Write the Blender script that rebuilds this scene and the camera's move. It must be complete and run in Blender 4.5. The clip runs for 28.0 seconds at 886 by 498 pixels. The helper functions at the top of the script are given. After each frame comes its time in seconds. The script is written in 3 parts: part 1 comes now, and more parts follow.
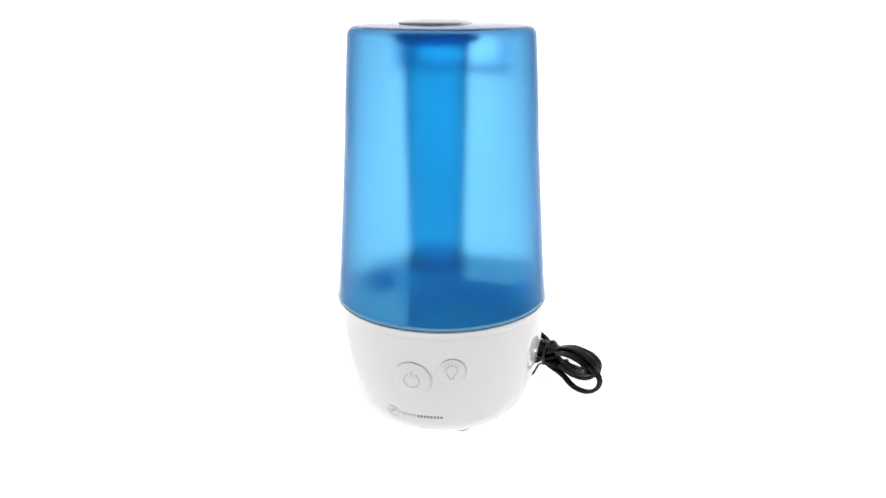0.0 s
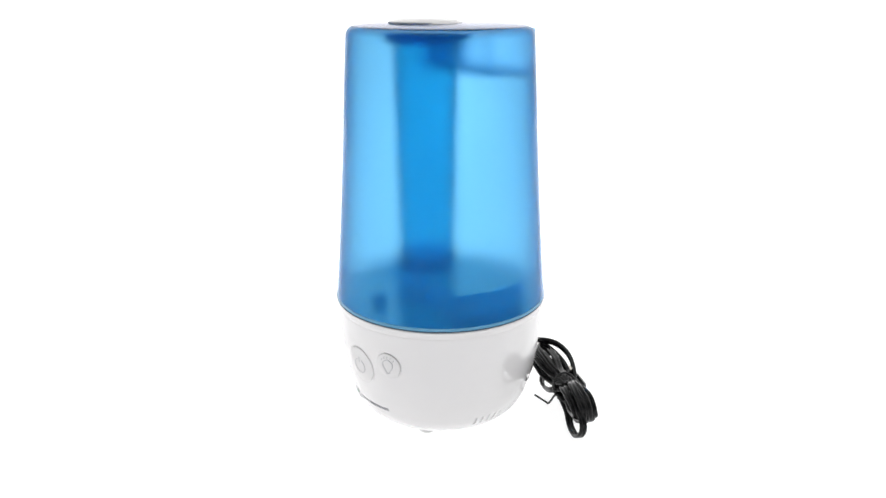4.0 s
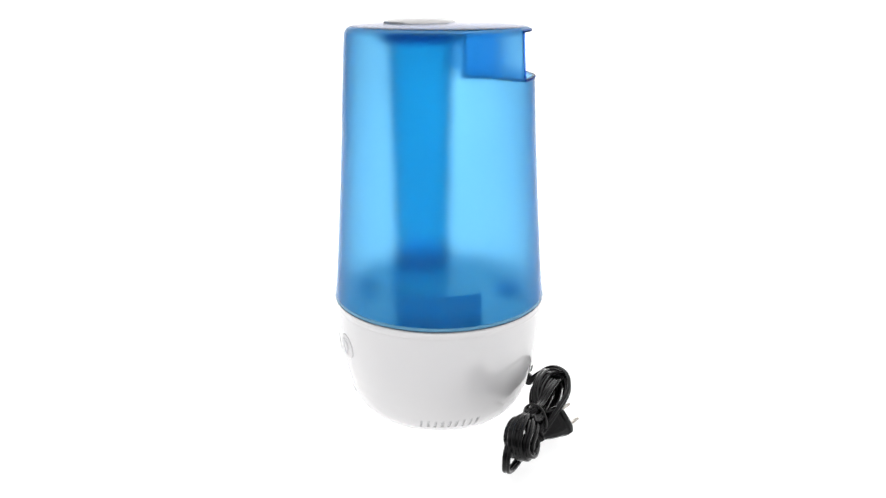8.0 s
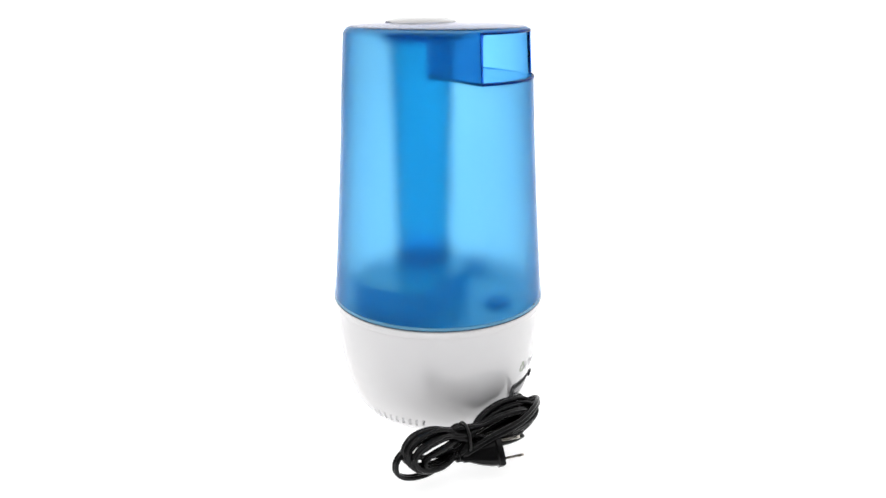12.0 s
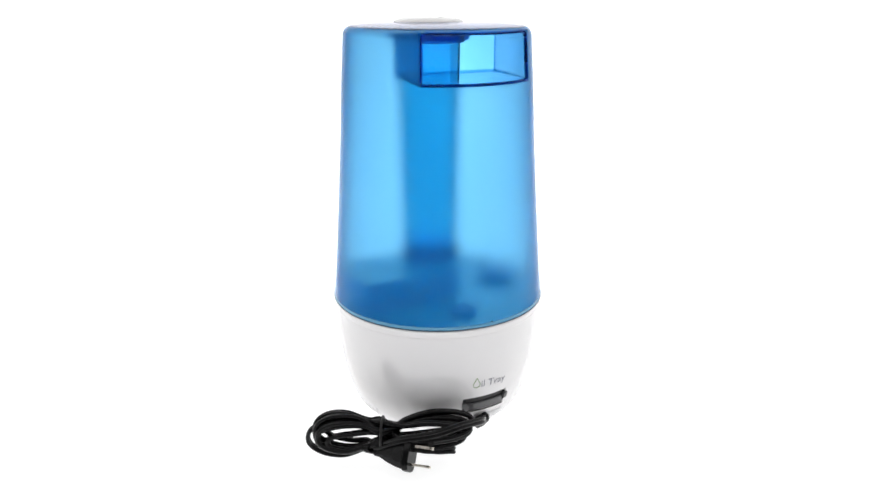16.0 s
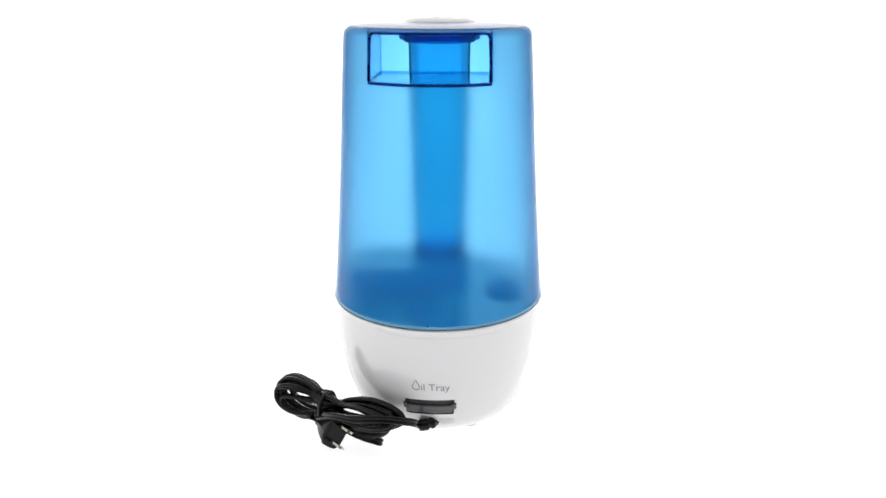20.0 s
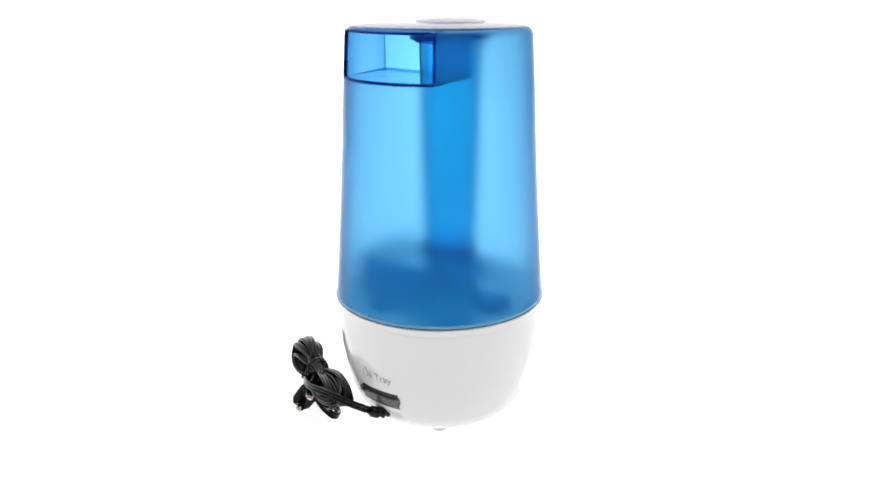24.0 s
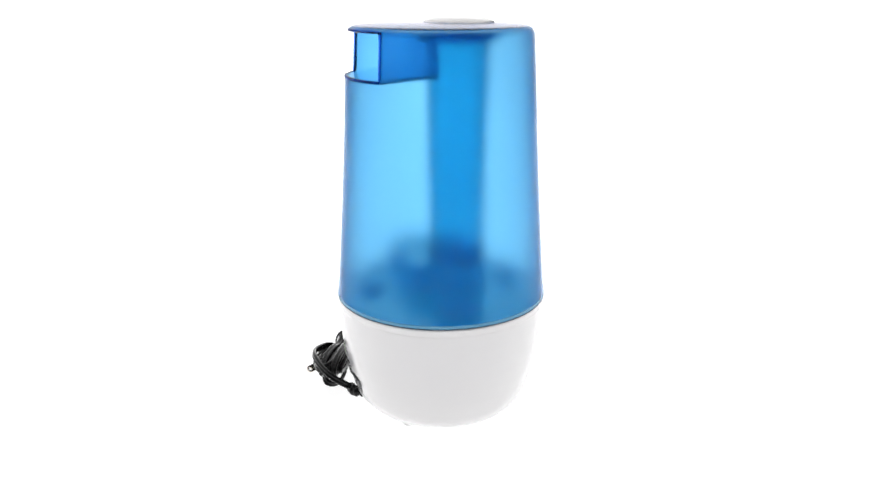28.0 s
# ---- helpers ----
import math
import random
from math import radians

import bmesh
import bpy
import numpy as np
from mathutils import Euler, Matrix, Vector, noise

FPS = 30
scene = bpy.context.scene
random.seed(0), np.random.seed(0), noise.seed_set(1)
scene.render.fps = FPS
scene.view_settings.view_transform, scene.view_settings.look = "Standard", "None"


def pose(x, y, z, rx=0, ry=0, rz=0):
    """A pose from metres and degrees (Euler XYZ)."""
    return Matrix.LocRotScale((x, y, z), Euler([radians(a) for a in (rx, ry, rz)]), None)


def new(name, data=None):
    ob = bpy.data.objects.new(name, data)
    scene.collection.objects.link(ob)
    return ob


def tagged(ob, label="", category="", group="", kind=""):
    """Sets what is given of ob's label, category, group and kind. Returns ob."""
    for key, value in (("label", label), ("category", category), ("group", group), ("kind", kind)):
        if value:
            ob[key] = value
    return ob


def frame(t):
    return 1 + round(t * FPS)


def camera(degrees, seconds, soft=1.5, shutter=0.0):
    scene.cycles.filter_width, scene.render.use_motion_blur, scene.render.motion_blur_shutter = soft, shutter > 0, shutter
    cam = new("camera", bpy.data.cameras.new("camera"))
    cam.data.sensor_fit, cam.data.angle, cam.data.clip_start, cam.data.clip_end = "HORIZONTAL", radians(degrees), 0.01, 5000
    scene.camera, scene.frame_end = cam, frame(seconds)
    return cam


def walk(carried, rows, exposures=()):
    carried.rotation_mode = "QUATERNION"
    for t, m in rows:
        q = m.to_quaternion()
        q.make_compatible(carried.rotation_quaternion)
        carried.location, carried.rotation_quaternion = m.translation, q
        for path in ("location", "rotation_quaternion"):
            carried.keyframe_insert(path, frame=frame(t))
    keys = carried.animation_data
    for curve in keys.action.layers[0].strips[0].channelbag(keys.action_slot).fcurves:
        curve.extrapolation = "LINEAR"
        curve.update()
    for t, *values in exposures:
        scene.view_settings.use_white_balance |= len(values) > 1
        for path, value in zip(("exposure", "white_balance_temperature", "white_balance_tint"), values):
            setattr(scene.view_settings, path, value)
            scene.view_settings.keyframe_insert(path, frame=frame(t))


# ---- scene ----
cam = camera(59.3, 28.0, soft=1.55)
EYE = (0.0, -0.5867, 0.3311)
TILT, PAN = 18.48, -0.213
walk(cam, [(0.0, pose(*EYE, 90 - TILT, 0, PAN)), (28.0, pose(*EYE, 90 - TILT, 0, PAN))], exposures=[(0.0, 0.0), (28.0, 0.0)])

SPEED = 8.337                      # degrees a second, clockwise from above
OFF = (0.00132, -0.00162)          # the humidifier stands a little off the turntable's axis
FRONT, BACK = -109.0, 71.0         # directions of its front and back, in its own space


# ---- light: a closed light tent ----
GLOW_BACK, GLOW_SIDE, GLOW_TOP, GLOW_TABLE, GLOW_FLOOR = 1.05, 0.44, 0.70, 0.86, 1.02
world = bpy.data.worlds.new("studio")
scene.world = world
world.use_nodes = True
world.node_tree.nodes["Background"].inputs[0].default_value = (1, 1, 1, 1)
world.node_tree.nodes["Background"].inputs[1].default_value = 0.0


# ---- materials ----
def material(name):
    m = bpy.data.materials.new(name)
    m.use_nodes = True
    n = m.node_tree.nodes
    return m, n, m.node_tree.links, n["Principled BSDF"]


def plastic(name, color, rough, bump=0.0, scale=900.0, vary=0.03, spec=0.5, coat=0.0, coat_rough=0.03, coat_ior=1.5, shine=(1.0, 1.0, 1.0)):
    """Moulded plastic: a fine grain in the relief, faint mottling in colour and gloss."""
    m, n, l, p = material(name)
    p.inputs["Roughness"].default_value = rough
    p.inputs["Specular IOR Level"].default_value = spec
    p.inputs["Coat Weight"].default_value = coat
    p.inputs["Coat Roughness"].default_value = coat_rough
    p.inputs["Coat IOR"].default_value = coat_ior
    p.inputs["Specular Tint"].default_value = (*shine, 1)
    co = n.new("ShaderNodeTexCoord")
    big = n.new("ShaderNodeTexNoise")
    big.inputs["Scale"].default_value = 35.0
    big.inputs["Detail"].default_value = 4.0
    l.new(co.outputs["Object"], big.inputs["Vector"])
    ramp = n.new("ShaderNodeMix")
    ramp.data_type = "RGBA"
    ramp.inputs["A"].default_value = (*[c * (1 - vary) for c in color], 1)
    ramp.inputs["B"].default_value = (*[min(1, c * (1 + vary)) for c in color], 1)
    l.new(big.outputs["Fac"], ramp.inputs["Factor"])
    l.new(ramp.outputs["Result"], p.inputs["Base Color"])
    mr = n.new("ShaderNodeMapRange")
    mr.inputs["To Min"].default_value = max(0.0, rough - 0.04)
    mr.inputs["To Max"].default_value = rough + 0.04
    l.new(big.outputs["Fac"], mr.inputs["Value"])
    l.new(mr.outputs["Result"], p.inputs["Roughness"])
    if bump:
        fine = n.new("ShaderNodeTexNoise")
        fine.inputs["Scale"].default_value = scale
        l.new(co.outputs["Object"], fine.inputs["Vector"])
        b = n.new("ShaderNodeBump")
        b.inputs["Strength"].default_value = bump
        b.inputs["Distance"].default_value = 0.0004
        l.new(fine.outputs["Fac"], b.inputs["Height"])
        l.new(b.outputs["Normal"], p.inputs["Normal"])
    return m


def tinted(name, color, rough, ior, haze=0.0, haze_color=(0.3, 0.6, 0.9), gloss=1.0, gloss_rough=0.1, gloss_color=(1.0, 1.0, 1.0), narrow=1.0, milk=0.0, milk_color=(0.1, 0.4, 0.85)):
    """Clear or frosted plastic: light is bent and tinted at each face, a share is scattered, and the face shines by Fresnel."""
    m, n, l, p = material(name)
    n.remove(p)
    co = n.new("ShaderNodeTexCoord")
    big = n.new("ShaderNodeTexNoise")
    big.inputs["Scale"].default_value = 14.0
    big.inputs["Detail"].default_value = 3.0
    l.new(co.outputs["Object"], big.inputs["Vector"])
    mix = n.new("ShaderNodeMix")
    mix.data_type = "RGBA"
    mix.inputs["A"].default_value = (*[c * 0.985 for c in color], 1)
    mix.inputs["B"].default_value = (*[min(1, c * 1.015) for c in color], 1)
    l.new(big.outputs["Fac"], mix.inputs["Factor"])
    bend = n.new("ShaderNodeBsdfRefraction")
    bend.inputs["Roughness"].default_value = rough
    bend.inputs["IOR"].default_value = ior
    l.new(mix.outputs["Result"], bend.inputs["Color"])
    last = bend
    if haze:
        t = n.new("ShaderNodeBsdfTranslucent")
        t.inputs["Color"].default_value = (*haze_color, 1)
        s = n.new("ShaderNodeMixShader")
        s.inputs[0].default_value = haze
        l.new(last.outputs[0], s.inputs[1])
        l.new(t.outputs[0], s.inputs[2])
        last = s
    if milk:
        t = n.new("ShaderNodeBsdfDiffuse")
        t.inputs["Color"].default_value = (*milk_color, 1)
        s = n.new("ShaderNodeMixShader")
        s.inputs[0].default_value = milk
        l.new(last.outputs[0], s.inputs[1])
        l.new(t.outputs[0], s.inputs[2])
        last = s
    shine = n.new("ShaderNodeBsdfGlossy")
    shine.inputs["Roughness"].default_value = gloss_rough
    shine.inputs["Color"].default_value = (*gloss_color, 1)
    fr = n.new("ShaderNodeFresnel")
    fr.inputs["IOR"].default_value = 1.45
    k = n.new("ShaderNodeMath")
    k.operation = "MULTIPLY"
    k.inputs[1].default_value = gloss
    pw = n.new("ShaderNodeMath")
    pw.operation = "POWER"
    pw.inputs[1].default_value = narrow
    l.new(fr.outputs[0], pw.inputs[0])
    l.new(pw.outputs[0], k.inputs[0])
    s = n.new("ShaderNodeMixShader")
    l.new(k.outputs[0], s.inputs[0])
    l.new(last.outputs[0], s.inputs[1])
    l.new(shine.outputs[0], s.inputs[2])
    l.new(s.outputs[0], n["Material Output"].inputs["Surface"])
    return m


def glow(name, strength, color=(1, 1, 1), albedo=0.30, rough=0.9, hot=0.0, width=0.24, height=0.0):
    """White diffuser cloth lit from behind, or acrylic and paper with an added glow; hot adds a brighter middle."""
    m, n, l, p = material(name)
    p.inputs["Base Color"].default_value = (albedo, albedo, albedo, 1)
    p.inputs["Roughness"].default_value = rough
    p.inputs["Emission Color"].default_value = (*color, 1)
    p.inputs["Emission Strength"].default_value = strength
    if hot:
        sep = n.new("ShaderNodeSeparateXYZ")
        l.new(n.new("ShaderNodeTexCoord").outputs["Object"], sep.inputs[0])

        def math_node(op, x, y):
            q = n.new("ShaderNodeMath")
            q.operation = op
            for k, v in enumerate((x, y)):
                if isinstance(v, float):
                    q.inputs[k].default_value = v
                else:
                    l.new(v, q.inputs[k])
            return q.outputs[0]

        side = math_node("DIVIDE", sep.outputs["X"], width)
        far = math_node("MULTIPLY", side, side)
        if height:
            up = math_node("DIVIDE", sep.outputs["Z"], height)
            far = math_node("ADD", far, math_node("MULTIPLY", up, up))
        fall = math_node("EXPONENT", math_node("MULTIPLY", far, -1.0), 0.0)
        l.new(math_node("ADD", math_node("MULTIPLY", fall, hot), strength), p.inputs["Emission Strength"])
    return m


WHITE = plastic("white_gloss_plastic", (0.80, 0.79, 0.80), 0.10, bump=0.015, vary=0.01, coat=1.0)
BUTTON = plastic("white_button_plastic", (0.80, 0.79, 0.80), 0.16, bump=0.02, vary=0.01)
NOZZLE = plastic("white_satin_plastic", (0.88, 0.87, 0.87), 0.08, vary=0.01)
RUBBER = plastic("grey_rubber", (0.82, 0.82, 0.82), 0.5, bump=0.1)
CORD = plastic("black_vinyl", (0.006, 0.006, 0.0065), 0.14, bump=0.04, scale=500, vary=0.2, spec=0.21)
TIE = plastic("black_tie_plastic", (0.010, 0.010, 0.010), 0.4, vary=0.1)
DARK = plastic("black_slot_shade", (0.012, 0.012, 0.014), 0.5)
SMOKE = plastic("smoky_grey_plastic", (0.085, 0.085, 0.09), 0.16, vary=0.1)
LABEL = plastic("silver_grey_label", (0.66, 0.66, 0.67), 0.30, vary=0.04)
PRINT = plastic("grey_print", (0.24, 0.24, 0.28), 0.5)
PALE = plastic("pale_grey_print_and_shade", (0.56, 0.56, 0.58), 0.5)
DEEP = plastic("dark_grey_hole_shade", (0.13, 0.13, 0.15), 0.5)
SAGE = plastic("sage_print", (0.30, 0.38, 0.24), 0.5)
GREEN = plastic("green_print", (0.42, 0.55, 0.44), 0.5)
NAVY = plastic("blue_print", (0.30, 0.40, 0.60), 0.5)
# the turntable's glow is added; it whitens the plate and weakens shadows on it
ACRYLIC = glow("glowing_white_acrylic", GLOW_TABLE, albedo=0.4, rough=0.4)
# paper is no lamp: its glow and brighter middle are added
SWEEP = glow("glowing_white_paper", GLOW_FLOOR, albedo=0.7, rough=0.7, hot=1.12)
METAL, _n, _l, _p = material("nickel_blade")
_p.inputs["Base Color"].default_value = (0.62, 0.58, 0.52, 1)
_p.inputs["Metallic"].default_value = 1.0
_p.inputs["Roughness"].default_value = 0.22
FROST = tinted("frosted_blue_plastic", (0.680, 0.880, 0.935), 0.37, 1.40, 0.36, (0.03, 0.41, 0.91), 1.5, 0.17, gloss_color=(0.76, 0.85, 1.0), narrow=1.8, milk=0.10, milk_color=(0.03, 0.35, 0.95))
INNER = tinted("smooth_blue_plastic", (0.660, 0.880, 0.955), 0.14, 1.40, 0.0, gloss=0.95, gloss_rough=0.12, gloss_color=(0.72, 0.84, 0.98))
TOPS = tinted("glossy_blue_plastic", (0.700, 0.895, 0.948), 0.25, 1.40, 0.30, (0.03, 0.38, 0.84), 0.95, 0.13, gloss_color=(0.78, 0.77, 0.82))
CLEAR = tinted("clear_blue_plastic", (0.56, 0.78, 0.925), 0.02, 1.03, 0.0, gloss=0.40, gloss_rough=0.05, gloss_color=(0.65, 0.9, 1.0))
TUBE = tinted("blue_tube_plastic", (0.46, 0.805, 0.89), 0.08, 1.10, 0.0, gloss=0.3, gloss_rough=0.15)
END_TINT = tinted("pale_blue_end_tint", (0.55, 0.78, 0.97), 0.10, 1.10, 0.0, gloss=0.2)
COLLAR = tinted("navy_blue_plastic", (0.22, 0.41, 0.67), 0.08, 1.10, 0.0, gloss=0.3, gloss_rough=0.15)
# on the duct, BOTTOM is the lit top and DUCT the shaded walls
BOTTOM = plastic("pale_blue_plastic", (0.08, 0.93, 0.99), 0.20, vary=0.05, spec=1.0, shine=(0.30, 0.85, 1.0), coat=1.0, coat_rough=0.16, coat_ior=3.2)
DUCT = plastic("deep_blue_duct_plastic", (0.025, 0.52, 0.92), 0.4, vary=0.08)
NAVY_DARK = plastic("navy_dark", (0.015, 0.05, 0.10), 0.5)
RIM = tinted("deep_blue_plastic", (0.28, 0.47, 0.82), 0.10, 1.10, 0.0, gloss=0.3)
EDGE = plastic("light_blue_rim_plastic", (0.085, 0.31, 0.52), 0.25, vary=0.03)


# ---- building helpers ----
def mesh_of(name, verts, faces, mat, smooth=True):
    me = bpy.data.meshes.new(name)
    me.from_pydata([tuple(map(float, v)) for v in verts], [], [tuple(map(int, f)) for f in faces])
    me.materials.append(mat)
    me.polygons.foreach_set("use_smooth", [smooth] * len(me.polygons))
    me.update()
    return me


def part(name, me, parent, label=""):
    ob = new(name, me)
    ob.parent = parent
    if label:
        tagged(ob, label)
    return ob


def fix(verts, faces):
    """Faces turned outwards, doubles merged."""
    bm = bmesh.new()
    vs = [bm.verts.new(tuple(map(float, v))) for v in verts]
    for f in faces:
        if len(set(f)) == len(f):
            bm.faces.new([vs[k] for k in f])
    bmesh.ops.remove_doubles(bm, verts=bm.verts, dist=1e-6)
    bmesh.ops.recalc_face_normals(bm, faces=bm.faces)
    return bm


def done(bm, name, mat, smooth=True, sharp=35):
    me = bpy.data.meshes.new(name)
    bm.normal_update()
    for e in bm.edges:
        if len(e.link_faces) == 2 and e.calc_face_angle(0.0) > radians(sharp):
            e.smooth = False
    bm.to_mesh(me)
    bm.free()
    me.materials.append(mat)
    me.polygons.foreach_set("use_smooth", [smooth] * len(me.polygons))
    return me


def lathe(profile, name, mat, n=96, center=(0, 0), closed=False, sharp=35):
    """Turns a profile of (r, z) round an upright axis."""
    verts, faces = [], []
    m = len(profile)
    for i in range(n):
        a = 2 * math.pi * i / n
        for r, z in profile:
            verts.append((center[0] + r * math.cos(a), center[1] + r * math.sin(a), z))
    for i in range(n):
        for j in range(m if closed else m - 1):
            p, q = i * m, ((i + 1) % n) * m
            faces.append((p + j, q + j, q + (j + 1) % m, p + (j + 1) % m))
    return done(fix_loose(verts, faces), name, mat, sharp=sharp)


def fix_loose(verts, faces):
    bm = bmesh.new()
    vs = [bm.verts.new(v) for v in verts]
    for f in faces:
        bm.faces.new([vs[k] for k in f])
    bmesh.ops.remove_doubles(bm, verts=bm.verts, dist=1e-6)
    bmesh.ops.dissolve_degenerate(bm, edges=bm.edges, dist=1e-7)
    bmesh.ops.recalc_face_normals(bm, faces=bm.faces)
    return bm


def slab(corners, height, name, mat, bevel=0.0):
    """A prism on a polygon of (x, y) from z to z + height."""
    z0, z1 = height
    n = len(corners)
    verts = [(x, y, z0) for x, y in corners] + [(x, y, z1) for x, y in corners]
    faces = [tuple(range(n))[::-1], tuple(range(n, 2 * n))] + [(i, (i + 1) % n, n + (i + 1) % n, n + i) for i in range(n)]
    bm = fix(verts, faces)
    if bevel:
        bmesh.ops.bevel(bm, geom=bm.edges[:], offset=bevel, segments=2, profile=0.5, affect="EDGES")
    return done(bm, name, mat, smooth=False)


def smooth_path(pts, step):
    """A Catmull-Rom curve through the points, resampled evenly."""
    p = np.array(pts, float)
    p = np.vstack([2 * p[0] - p[1], p, 2 * p[-1] - p[-2]])
    out = []
    for i in range(1, len(p) - 2):
        for t in np.linspace(0, 1, 12, endpoint=False):
            a, b, c, d = p[i - 1:i + 3]
            out.append(0.5 * (2 * b + (c - a) * t + (2 * a - 5 * b + 4 * c - d) * t * t + (3 * b - a - 3 * c + d) * t ** 3))
    out.append(p[-2])
    out = np.array(out)
    s = np.r_[0, np.cumsum(np.linalg.norm(np.diff(out, axis=0), axis=1))]
    k = np.linspace(0, s[-1], max(3, int(s[-1] / step)))
    return np.c_[np.interp(k, s, out[:, 0]), np.interp(k, s, out[:, 1]), np.interp(k, s, out[:, 2])]


def sweep(path, section, name, mat, scale=None, first=(0, 0, 1)):
    """Sweeps a closed section of (u, v) along a path, with as little twist as can be."""
    path = np.array(path, float)
    tang = np.gradient(path, axis=0)
    tang /= np.linalg.norm(tang, axis=1)[:, None]
    u = np.array(first, float)
    verts, faces, k = [], [], len(section)
    for i, (p, t) in enumerate(zip(path, tang)):
        u = u - t * (u @ t)
        u /= np.linalg.norm(u)
        w = np.cross(t, u)
        f = 1.0 if scale is None else scale[i]
        verts += [p + f * (a * u + b * w) for a, b in section]
    n = len(path)
    for i in range(n - 1):
        for j in range(k):
            faces.append((i * k + j, i * k + (j + 1) % k, (i + 1) * k + (j + 1) % k, (i + 1) * k + j))
    faces += [tuple(range(k))[::-1], tuple(range((n - 1) * k, n * k))]
    return done(fix(verts, faces), name, mat, sharp=60)


def ring_section(r, n=10):
    return [(r * math.cos(2 * math.pi * i / n), r * math.sin(2 * math.pi * i / n)) for i in range(n)]


# ---- setting: turntable, paper, tent ----
def panel(name, corners, mat, label, thick=0.02):
    """A flat wall panel of some thickness on four corners, thickened away from the middle of the tent."""
    c = [Vector(v) for v in corners]
    nrm = (c[1] - c[0]).cross(c[2] - c[0]).normalized()
    if nrm.dot(sum(c, Vector()) / 4 - Vector((0, 0, 0.5))) < 0:
        nrm = -nrm
    verts = c + [v + nrm * thick for v in c]
    faces = [(0, 1, 2, 3), (7, 6, 5, 4)] + [(i, (i + 1) % 4, 4 + (i + 1) % 4, 4 + i) for i in range(4)]
    return tagged(new(name, done(fix(verts, faces), name, mat, smooth=False)), label, kind="structure")


X, Y0, Y1, ZT, ZF = 1.3, -1.1, 1.6, 1.5, -0.012
# the back's hot middle is added so the tank darkens towards its sides
panel("wall_back", [(-X, Y1, ZF), (X, Y1, ZF), (X, Y1, ZT), (-X, Y1, ZT)], glow("diffuser_back", GLOW_BACK, hot=2.3, width=0.21, height=0.36), "white backlit diffuser cloth behind the turntable")
panel("wall_left", [(-X, Y0, ZF), (-X, Y1, ZF), (-X, Y1, ZT), (-X, Y0, ZT)], glow("diffuser_side", GLOW_SIDE), "white backlit diffuser cloth at the side")
panel("wall_right", [(X, Y0, ZF), (X, Y1, ZF), (X, Y1, ZT), (X, Y0, ZT)], bpy.data.materials["diffuser_side"], "white backlit diffuser cloth at the side")
panel("ceiling", [(-X, Y0, ZT), (X, Y0, ZT), (X, Y1, ZT), (-X, Y1, ZT)], glow("diffuser_top", GLOW_TOP), "white lit diffuser cloth overhead")
panel("wall_front", [(-X, Y0, ZF), (X, Y0, ZF), (X, Y0, ZT), (-X, Y0, ZT)], plastic("dark_cloth", (0.06, 0.06, 0.06), 0.9, bump=0.2, scale=300), "dark grey cloth behind the camera")
panel("floor", [(-X, Y0, ZF), (X, Y0, ZF), (X, Y1, ZF), (-X, Y1, ZF)], SWEEP, "seamless white paper floor with an added glow, brighter in the middle")

turntable = tagged(new("turntable"), "round white acrylic turntable with an added glow, turning slowly", "turntable")
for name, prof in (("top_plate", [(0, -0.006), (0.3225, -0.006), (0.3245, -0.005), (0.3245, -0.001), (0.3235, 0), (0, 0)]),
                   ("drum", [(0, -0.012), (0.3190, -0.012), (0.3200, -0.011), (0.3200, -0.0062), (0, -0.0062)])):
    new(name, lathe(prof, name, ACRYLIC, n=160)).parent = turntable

# ---- the humidifier ----
humidifier = tagged(new("humidifier"), "white humidifier with a frosted translucent blue water tank", "humidifier")

BASE = [(0.0480, 0.0030), (0.0540, 0.0042), (0.0590, 0.0066), (0.0640, 0.0106), (0.0685, 0.0165), (0.0715, 0.0230), (0.0738, 0.0300), (0.0765, 0.0400),
        (0.0787, 0.0510), (0.0803, 0.0620), (0.0814, 0.0740), (0.0821, 0.0860), (0.0823, 0.0950)]
_z = np.array([z for r, z in BASE])
_r = np.array([r for r, z in BASE])


def base_r(z):
    """The radius of the white base at a height, smoothed between the profile's points."""
    return sum(np.interp(z + d, _z, _r) for d in (-0.003, -0.0015, 0, 0.0015, 0.003)) / 5


def on_base(deg, z, off=0.0):
    """A point on the base's skin, off metres out along its normal; and that normal."""
    dr = (base_r(z + 0.001) - base_r(z - 0.001)) / 0.002
    a = radians(deg)
    n = Vector((math.cos(a), math.sin(a), -dr)).normalized()
    r = float(base_r(z))
    return Vector((r * math.cos(a), r * math.sin(a), z)) + n * off, n


def skin(u, v, deg, z, off):
    """A point u metres round and v metres up the skin from (deg, z)."""
    dr = (base_r(z + 0.001) - base_r(z - 0.001)) / 0.002
    zz = z + v / math.sqrt(1 + dr * dr)
    return on_base(deg + math.degrees(u / float(base_r(zz))), zz, off)[0]


POWER = (-106.3, 0.0606, 0.0150)
LIGHT = (-85.2, 0.0690, 0.0104)
TRAY = (57.8, 85.8, 0.0284, 0.0418)
VENTS = [-34.5 + 4.45 * i for i in range(9)]


def groove(d, w, depth):
    return depth * max(0.0, 1 - (d / w) ** 2)


